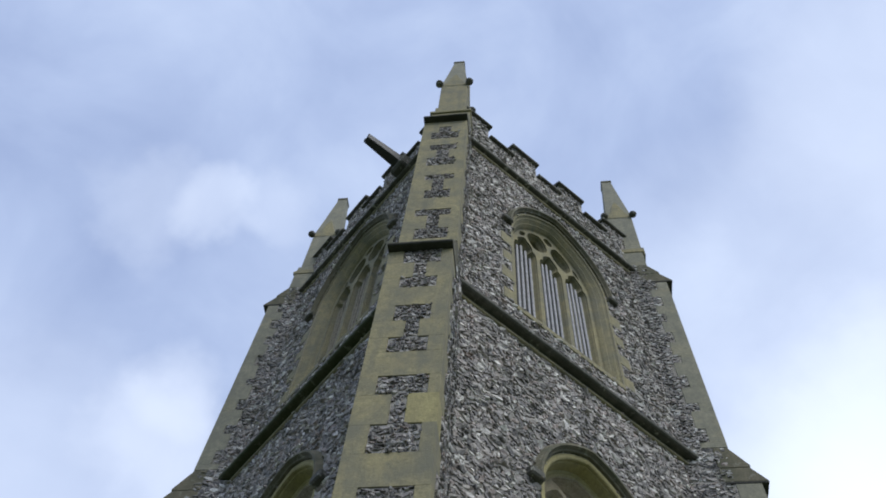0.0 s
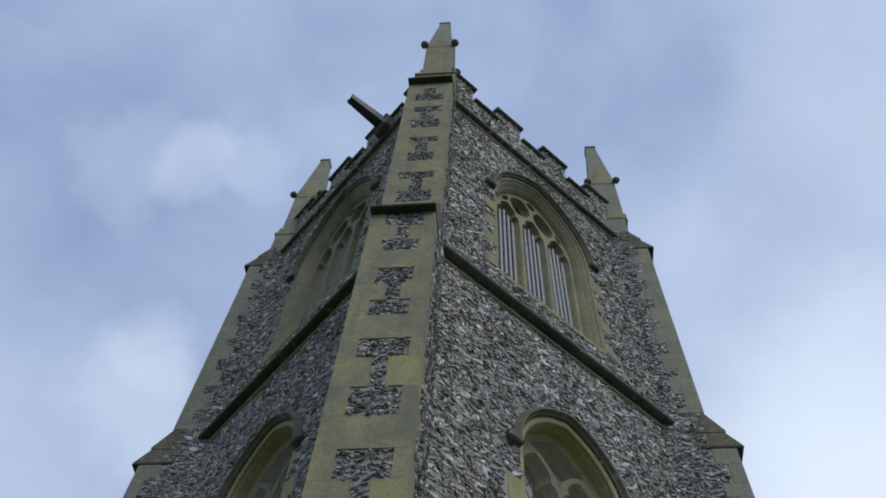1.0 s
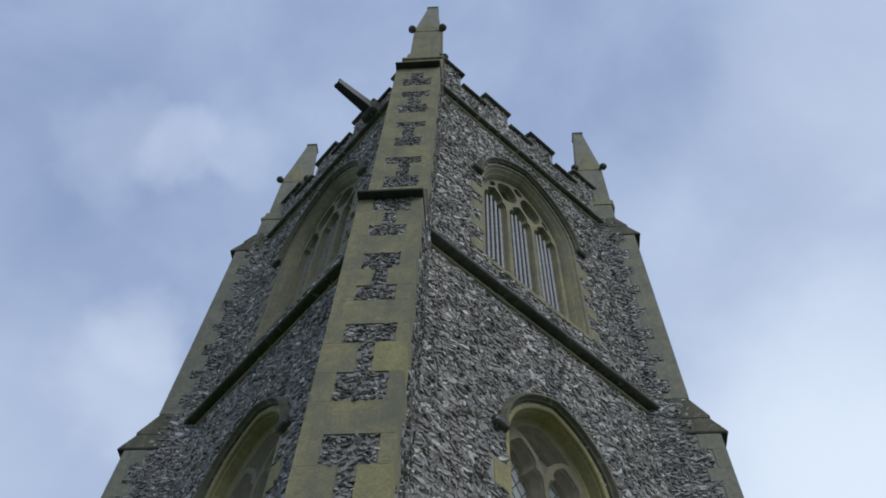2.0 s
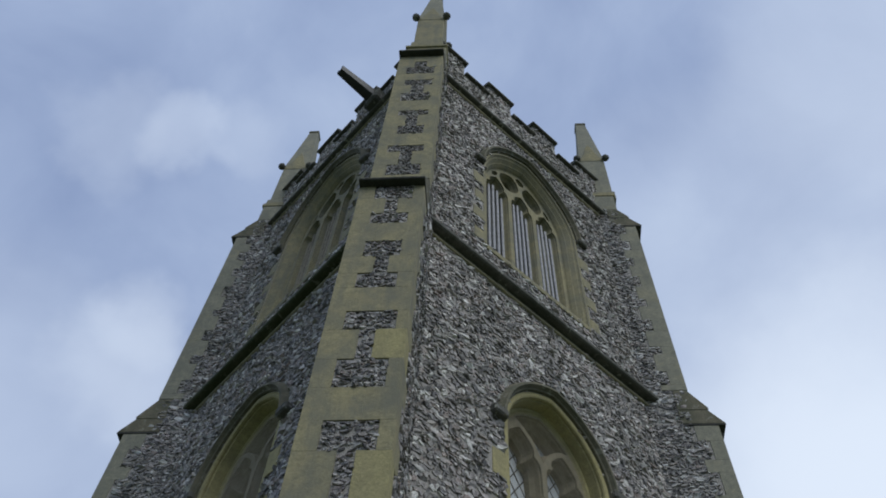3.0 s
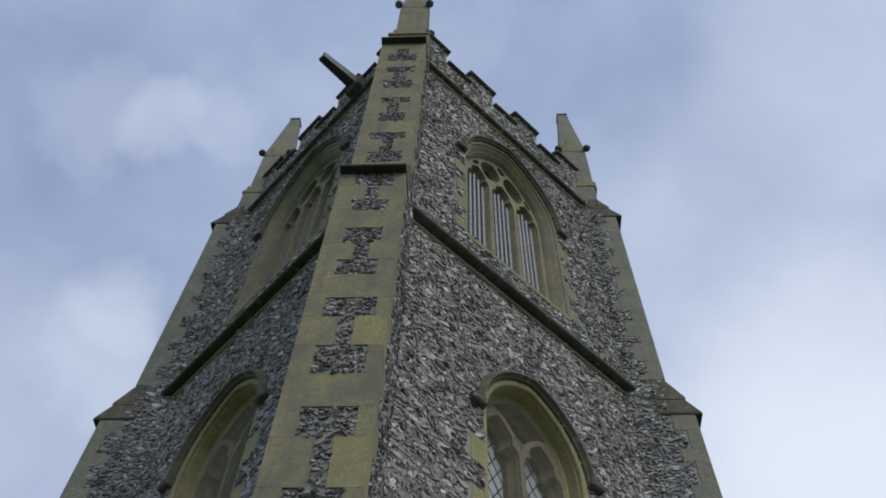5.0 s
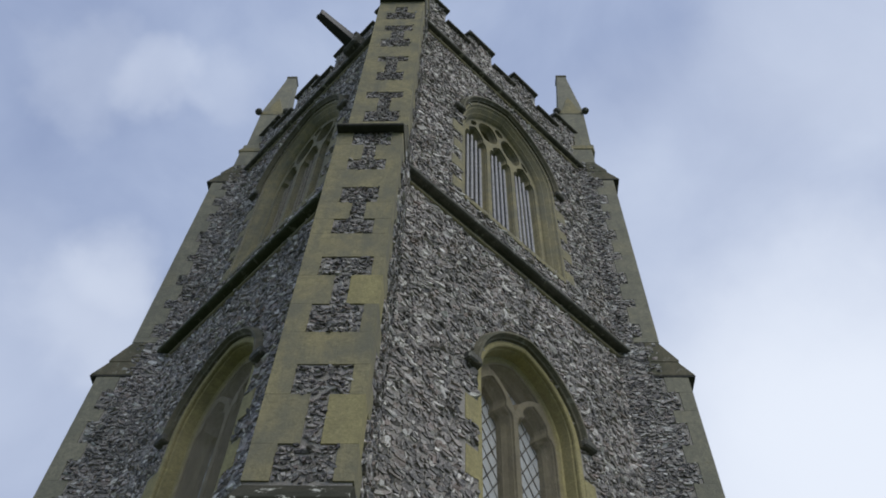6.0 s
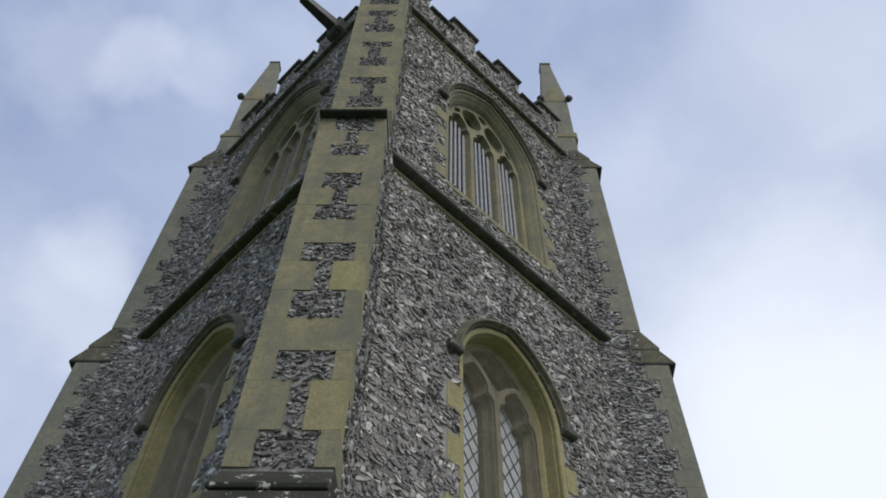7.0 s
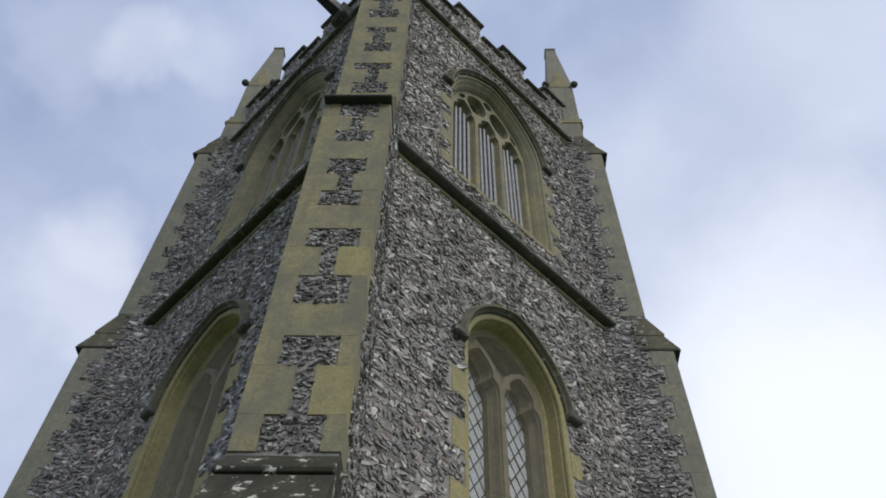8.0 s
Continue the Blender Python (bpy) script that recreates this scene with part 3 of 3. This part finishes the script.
def pinnacle():
    root = tagged(new("pinnacle"), "square limestone pinnacle with gableted sides, a truncated spire and ball knobs", "pinnacle", "corner pinnacles of the tower")
    z0, z1, z2 = 20.16, 22.35, 25.42
    part("shaft", square_rings(((0.36, z0), (0.36, z0 + 0.36), (0.315, z0 + 0.44), (0.325, z1))), STONE, root)
    spire = part("spire", square_rings(((0.325, z1), (0.328, z1 + 0.16), (0.255, z1 + 1.15), (0.150, z2 - 0.40), (0.138, z2 - 0.14)), 0.006), GREYED, root, "greenish weathered truncated spire")
    part("cap", square_rings(((0.138, z2 - 0.137), (0.156, z2 - 0.11), (0.15, z2 - 0.02), (0.12, z2))), WORN, spire, "blunt weathered cap stone")
    # a curved gablet on each side of the spire
    rise = [(-0.33, 0.0), (-0.26, 0.16), (-0.16, 0.46), (-0.07, 0.84), (0.0, 1.05), (0.07, 0.84), (0.16, 0.46), (0.26, 0.16), (0.33, 0.0)]
    for k in range(4):
        g = plate("gablet", [[(x, z1 + 0.03 + z) for x, z in rise]], -0.334, -0.20, STONE, root, "", 0.01)
        g.matrix_basis = Matrix.Rotation(radians(90 * k), 4, "Z")
    for sx in (-1, 1):
        for sy in (-1, 1):
            bm = bmesh.new()
            bmesh.ops.create_icosphere(bm, subdivisions=2, radius=0.10)
            for v in bm.verts:
                v.co = Vector((sx * 0.372, sy * 0.372, z1 + 0.10)) + v.co * (1 + 0.08 * noise.noise(v.co * 14))
            part("ball_knob", bm, DARK, spire, "dark weathered ball knob")
    return root


pin = pinnacle()
offset = Matrix.Translation((0, -0.31, 0))
pin.matrix_basis = CORNERS[0] @ offset @ Matrix.Translation((0, 0, 0.13))
for m, out, up in zip(CORNERS[1:], (0.06, 0.0, 0.0), (0.16, 0.28, 0.20)):
    other = copy_thing(pin, m @ offset @ Matrix.Translation((0, out, up)))
    other["label"] = "limestone pinnacle, greyed to look less sunlit, with a truncated spire and ball knobs"
    # far pinnacles: weaker sunlight put into the colour by a greyer stone
    for o in other.children:
        if o.name.startswith("shaft") or o.name.startswith("spire"):
            o.material_slots[0].link = "OBJECT"
            o.material_slots[0].material = GREYED


# ---------------------------------------------------------------- windows
def pointed(cx, a, z0, spring, rise, n=6):
    return [(cx + x, z) for x, z in arch(a, spring, rise, n)] + [(cx + a, z0), (cx - a, z0)]


def cusped(cx, a, z0, spring, rise):
    """A light with a cusped, pointed head."""
    pts = []
    outer = arch(a, spring, rise, 12)
    m = len(outer)
    for i, (x, z) in enumerate(outer):
        s = abs(i - (m - 1) / 2) / ((m - 1) / 2)
        pinch = 0.11 * max(0.0, 1 - abs(s - 0.58) / 0.12)
        pts.append((cx + x * (1 - pinch * 2.0), z - pinch * 0.4))
    return pts + [(cx + a, z0), (cx - a, z0)]


def eye(cx, cz, w, h, tilt=0.0, n=20):
    """A pointed, leaf-shaped opening."""
    pts = []
    for i in range(n):
        t = 2 * math.pi * i / n
        x, z = w * math.sin(t) * abs(math.sin(t)) ** 0.5, h * math.cos(t)
        pts.append((cx + x * math.cos(tilt) + z * math.sin(tilt), cz - x * math.sin(tilt) + z * math.cos(tilt)))
    return pts


def inset(pts, d):
    """A closed outline drawn in by d."""
    area = sum(x0 * z1 - x1 * z0 for (x0, z0), (x1, z1) in zip(pts, pts[1:] + pts[:1]))
    sgn = 1 if area > 0 else -1
    out = []
    for i, (x, z) in enumerate(pts):
        p, q = Vector(pts[i - 1]), Vector(pts[(i + 1) % len(pts)])
        here = Vector((x, z))
        d1, d2 = here - p, q - here
        d1 = d1.normalized() if d1.length > 1e-6 else d2.normalized()
        d2 = d2.normalized() if d2.length > 1e-6 else d1
        t = d1 + d2
        t = t.normalized() if t.length > 1e-3 else d1
        k = sgn * d / max(0.62, t.dot(d1))
        out.append((x - t.y * k, z + t.x * k))
    return out


def tracery(outline, holes, y0, y1, front, splay, mat, parent, label):
    """Stone bars with a narrow front fillet that hollow out towards the glass: front plate, splayed reveals and back plate in one mesh."""
    ob = plate("tracery", [outline] + holes, y0, y0 + front, mat, parent, label)
    inner = [inset(h, splay) for h in holes]
    rear = plate("tracery", [outline] + inner, y1 - 0.02, y1, mat, parent)
    bm = bmesh.new()
    bm.from_mesh(ob.data)
    bm.from_mesh(rear.data)
    deep = y1 - 0.02 - y0 - front
    for h in holes:
        rings = []
        for off, dy in ((0.0, 0.0), (splay * 0.16, deep * 0.04), (splay * 0.42, deep * 0.36), (splay * 0.86, deep * 0.60), (splay, deep * 0.64), (splay, deep)):
            rings.append([bm.verts.new((x, y0 + front + dy, z)) for x, z in inset(h, off)])
        n = len(h)
        for r, q in zip(rings, rings[1:]):
            for i in range(n):
                bm.faces.new((r[i], r[(i + 1) % n], q[(i + 1) % n], q[i]))
    bm.normal_update()
    bm.to_mesh(ob.data)
    bm.free()
    old = rear.data
    bpy.data.objects.remove(rear)
    bpy.data.meshes.remove(old)
    return ob


def window(name, w, lights, belfry):
    root = new(name)
    a, sp, ri, si = w["a"], w["spring"], w["rise"], w["sill"]
    # stone surround, moulded from the wall face back to the tracery
    path = [(-a, si)] + arch(a, sp, ri, 26) + [(a, si)]
    if belfry:
        depth, margin = 0.235, 0.15
        prof = [(0.08, -0.006), (0.08, 0.10), (0.05, depth + 0.3), (-0.17, depth + 0.3), (-0.17, depth), (-0.15, depth - 0.012), (-0.135, depth - 0.05),
                (-0.095, 0.125), (-0.082, 0.12), (-0.022, 0.045), (-0.006, 0.043), (0.016, 0.018), (0.024, -0.006)]
    else:
        depth, margin = 0.25, 0.08
        prof = [(0.08, -0.006), (0.08, 0.10), (0.05, depth + 0.3), (-0.105, depth + 0.3), (-0.105, depth), (-0.080, depth - 0.012), (-0.066, 0.225),
                (-0.030, 0.215), (-0.012, 0.070), (0.004, 0.058), (0.006, 0.040), (-0.002, 0.032), (0.006, 0.006), (0.026, -0.006)]
    part("surround", sweep(path, prof), STONE if belfry else CLEAN, root, "moulded yellow limestone surround")
    for z0, z1, reach in jamb_blocks(w):
        for s in (-1, 1):
            xs = sorted((s * (a + 0.075), s * (a + 0.08 + reach)))
            part("jamb_stone", box(xs[0], xs[1], -0.012, 0.15, z0 + 0.004, z1 - 0.004, 0.006, 0.004), STONE if belfry else CLEAN, root)
    # hood mould with stops
    g = 0.085
    hood = arch(a + g, sp, ri + g * 1.2, 26)
    prof = [(0.0, 0.03), (0.0, -0.045), (0.02, -0.06), (0.045, -0.115), (0.08, -0.115), (0.135, -0.012), (0.135, 0.03)]
    hm = part("hood_mould", sweep(hood, prof), WORN, root, "projecting weathered hood mould")
    for s in (-1, 1):
        bm = box(s * (a + g + 0.12) - 0.12, s * (a + g + 0.12) + 0.12, -0.12, 0.03, sp - 0.01, sp + 0.13, 0.025, 0.008)
        part("hood_stop", bm, DARK, hm, "dark square hood stop")
    # sill
    part("sill", prism_x([(-0.03, si - 0.16), (-0.03, si - 0.03), (depth, si + 0.14), (depth + 0.3, si + 0.14), (depth + 0.3, si - 0.16)], -a - 0.02, a + 0.02, 0.008), STONE, root)
    # tracery
    b = a - margin
    zb = si + 0.10
    top = ri - margin * 1.15
    y0, y1 = depth, depth + (0.24 if belfry else 0.28)
    outline = opening(b + 0.05, sp, top + 0.06, zb, 16)
    holes = []
    if lights == 2:
        bar = 0.08
        mid = b / 2
        lw = mid - bar / 2
        hs, head = sp - 0.10, 0.65
        for s in (-1, 1):
            holes.append(cusped(s * mid, lw, zb + 0.06, hs, head))
        # the dagger between the two heads and the main arch
        rad = (lw * lw + head * head) / (2 * lw) + bar
        cx = mid - lw + rad - bar
        a2, t2 = b - 0.045, top - 0.05
        rad2 = (a2 * a2 + t2 * t2) / (2 * a2)
        half = []
        for i in range(8):
            th = math.acos(min(1.0, (cx - 0.004) / rad)) + (math.acos((cx - mid) / rad) - math.acos((cx - 0.004) / rad)) * i / 7
            half.append((cx - rad * math.cos(th), hs + rad * math.sin(th)))
        for i in range(8):
            x = (mid + 0.10) * (1 - i / 7) + 0.002
            half.append((x, sp + math.sqrt(rad2 * rad2 - (x + rad2 - a2) ** 2)))
        holes.append(half + [(-x, z) for x, z in half[::-1]])
        splay = 0.062
    else:
        step, lw = 0.68, 0.295
        for k in (-1, 0, 1):
            holes.append(cusped(k * step, lw, zb + 0.06, sp + 0.06, 0.62))
        for s in (-1, 1):
            holes.append(eye(s * 0.325, sp + 0.905, 0.27, 0.40, s * -0.26))
            holes.append(eye(s * 0.74, sp + 0.80, 0.06, 0.15, s * -0.50))
        holes.append(eye(0, sp + 1.34, 0.12, 0.14))
        splay = 0.055
    tracery(outline, holes, y0, y1, 0.035, splay, STONE if belfry else TRACERY, root, "bar tracery of limestone mullions with cusped heads")
    if belfry:
        # added dark sheet that stands in for the unlit bell chamber behind the slats
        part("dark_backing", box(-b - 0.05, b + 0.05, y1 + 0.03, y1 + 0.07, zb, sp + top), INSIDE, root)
        for k in (-1, 0, 1):
            n = 5
            for i in range(n):
                dx = (i + 0.5 - n / 2) * 0.112
                x = k * step + dx
                head_rad = (lw * lw + 0.62 * 0.62) / (2 * lw)
                z_top = sp - 0.12 + math.sqrt(head_rad ** 2 - (abs(dx) + head_rad - lw) ** 2)
                part("slat", box(x - 0.028, x + 0.028, y0 + 0.105, y0 + 0.145, zb + 0.02, z_top, 0.008), SLAT, root, "vertical pale grey slat")
    else:
        yy = y1 - 0.018
        step_x, slope = 0.19, 1.6
        rise_z = step_x * slope
        height = sp + top - zb
        shape = dict(a=b, spring=sp, rise=top, sill=zb)
        bm = bmesh.new()
        span = int((b + height / slope) / step_x) + 2
        for s in (-1, 1):
            for k in range(-span, span + 1):
                # one came from the bottom to the top of the window, cut to its width
                pts = []
                for i in range(49):
                    z = zb + height * i / 48
                    x = k * step_x + s * (z - zb) / slope
                    if abs(x) < b and in_arch(x, z, 0, shape, 0.0):
                        pts.append((x, z))
                if len(pts) > 1:
                    (xa, za), (xb, zz) = pts[0], pts[-1]
                    n = Vector((zz - za, -(xb - xa))).normalized() * 0.009
                    vs = [bm.verts.new((x + o * n.x, yy + dy, z + o * n.y)) for x, z in ((xa, za), (xb, zz)) for o in (-1, 1) for dy in (0.0, 0.012)]
                    for f in ((0, 2, 6, 4), (1, 5, 7, 3), (0, 4, 5, 1), (2, 3, 7, 6)):
                        bm.faces.new([vs[i] for i in f])
        lattice = part("lead_lattice", bm, CAME, root, "dark diamond lead lattice")
        bm = bmesh.new()
        ring = [((step_x / 2 - 0.002) * u, (rise_z / 2 - 0.003) * v) for u, v in ((1, 0), (0, 1), (-1, 0), (0, -1))]
        for y in (0.0, 0.004):
            bm.faces.new([bm.verts.new((x, y, z)) for x, z in ring])
        bm.verts.ensure_lookup_table()
        for i in range(4):
            bm.faces.new((bm.verts[i], bm.verts[(i + 1) % 4], bm.verts[4 + (i + 1) % 4], bm.verts[4 + i]))
        bmesh.ops.recalc_face_normals(bm, faces=bm.faces[:])
        pane_mesh = bpy.data.meshes.new("pane")
        bm.to_mesh(pane_mesh)
        bm.free()
        pane_mesh.materials.append(GLASS)
        rng = random.Random(3)
        for i in range(-9, 10):
            for j in range(-1, int(2 * height / rise_z) + 2):
                x, z = i * step_x / 2, zb + j * rise_z / 2
                if (i + j) % 2 == 0 or not in_arch(x, z - 0.12, 0, shape, 0.03, 0.2):
                    continue
                ob = new("pane", pane_mesh)
                ob.parent = lattice
                ob.visible_shadow = False
                ob.matrix_basis = pose(x, yy + 0.006, z, rng.gauss(0, 1.6), 0, rng.gauss(0, 1.6))
        # fine wire guard stretched in front of the tracery
        bm = bmesh.new()
        shape = dict(a=b + 0.01, spring=sp, rise=top + 0.01, sill=zb)
        rad = (shape["a"] ** 2 + shape["rise"] ** 2) / (2 * shape["a"])

        def wire(p, q):
            d1 = (q - p).normalized()
            side = Vector((d1.z, 0, -d1.x))
            ends = [[bm.verts.new(e1 + side * (0.0009 * math.cos(k)) + Vector((0, 0.0009 * math.sin(k), 0))) for k in (0.5, 2.6, 4.7)] for e1 in (p, q)]
            for i in range(3):
                bm.faces.new((ends[0][i], ends[0][(i + 1) % 3], ends[1][(i + 1) % 3], ends[1][i]))
        x = -b
        while x < b:
            z_top = sp + math.sqrt(max(0.0, rad * rad - (abs(x) + rad - shape["a"]) ** 2))
            wire(Vector((x, y0 - 0.020, zb)), Vector((x, y0 - 0.020, z_top)))
            x += 0.021
        z = zb
        while z < sp + top - 0.02:
            hw = shape["a"] if z < sp else shape["a"] - rad + math.sqrt(rad * rad - (z - sp) ** 2)
            wire(Vector((-hw, y0 - 0.023, z)), Vector((hw, y0 - 0.023, z)))
            z += 0.021
        part("wire_guard", bm, WIRE, root, "fine brown wire guard")
    return root


for name, w, n, belfry, label in (("window_1", LOWER, 2, False, "two-light traceried window with diamond leaded glass"),
                                  ("window_3", UPPER, 3, True, "three-light traceried belfry window with vertical slats")):
    win = window(name, w, n, belfry)
    tagged(win, label, "window", kind="structure")
    win.matrix_basis = SOUTH @ Matrix.Translation((CENTRE["south"], 0, 0))
    twin = copy_thing(win, WEST @ Matrix.Translation((CENTRE["west"], 0, 0)))
    twin.name = {"window_1": "window_2", "window_3": "window_4"}[name]
    for o in twin.children:
        if o.name.startswith("slat"):
            o.material_slots[0].link = "OBJECT"
            o.material_slots[0].material = TAN_SLAT
            tagged(o, "vertical tan slat")


# ---------------------------------------------------------------- rainwater spout
def spout():
    root = tagged(new("rainwater_spout"), "long dark lead rainwater spout jutting from the cornice", "spout")
    bm = prism_x([(-0.09, -0.11), (0.09, -0.11), (0.11, 0.10), (0.06, 0.12), (0.045, -0.05), (-0.045, -0.05), (-0.06, 0.12), (-0.11, 0.10)], -0.1, 1.18, 0.012)
    for v in bm.verts:
        k = 1.45 - 0.55 * (v.co.x + 0.1) / 1.28
        v.co.y, v.co.z = v.co.y * k, v.co.z * k
    part("trough", bm, LEAD, root)
    bm = box(-0.05, 0.32, -0.22, 0.22, -0.34, 0.16, 0.06, 0.01)
    part("root_stone", bm, DARK, root, "dark stone block at the root of the spout")
    return root


sp_ob = spout()
sp_ob.matrix_basis = Matrix.Translation((0, 1.49, 19.74)) @ Matrix.Rotation(radians(180), 4, "Z")
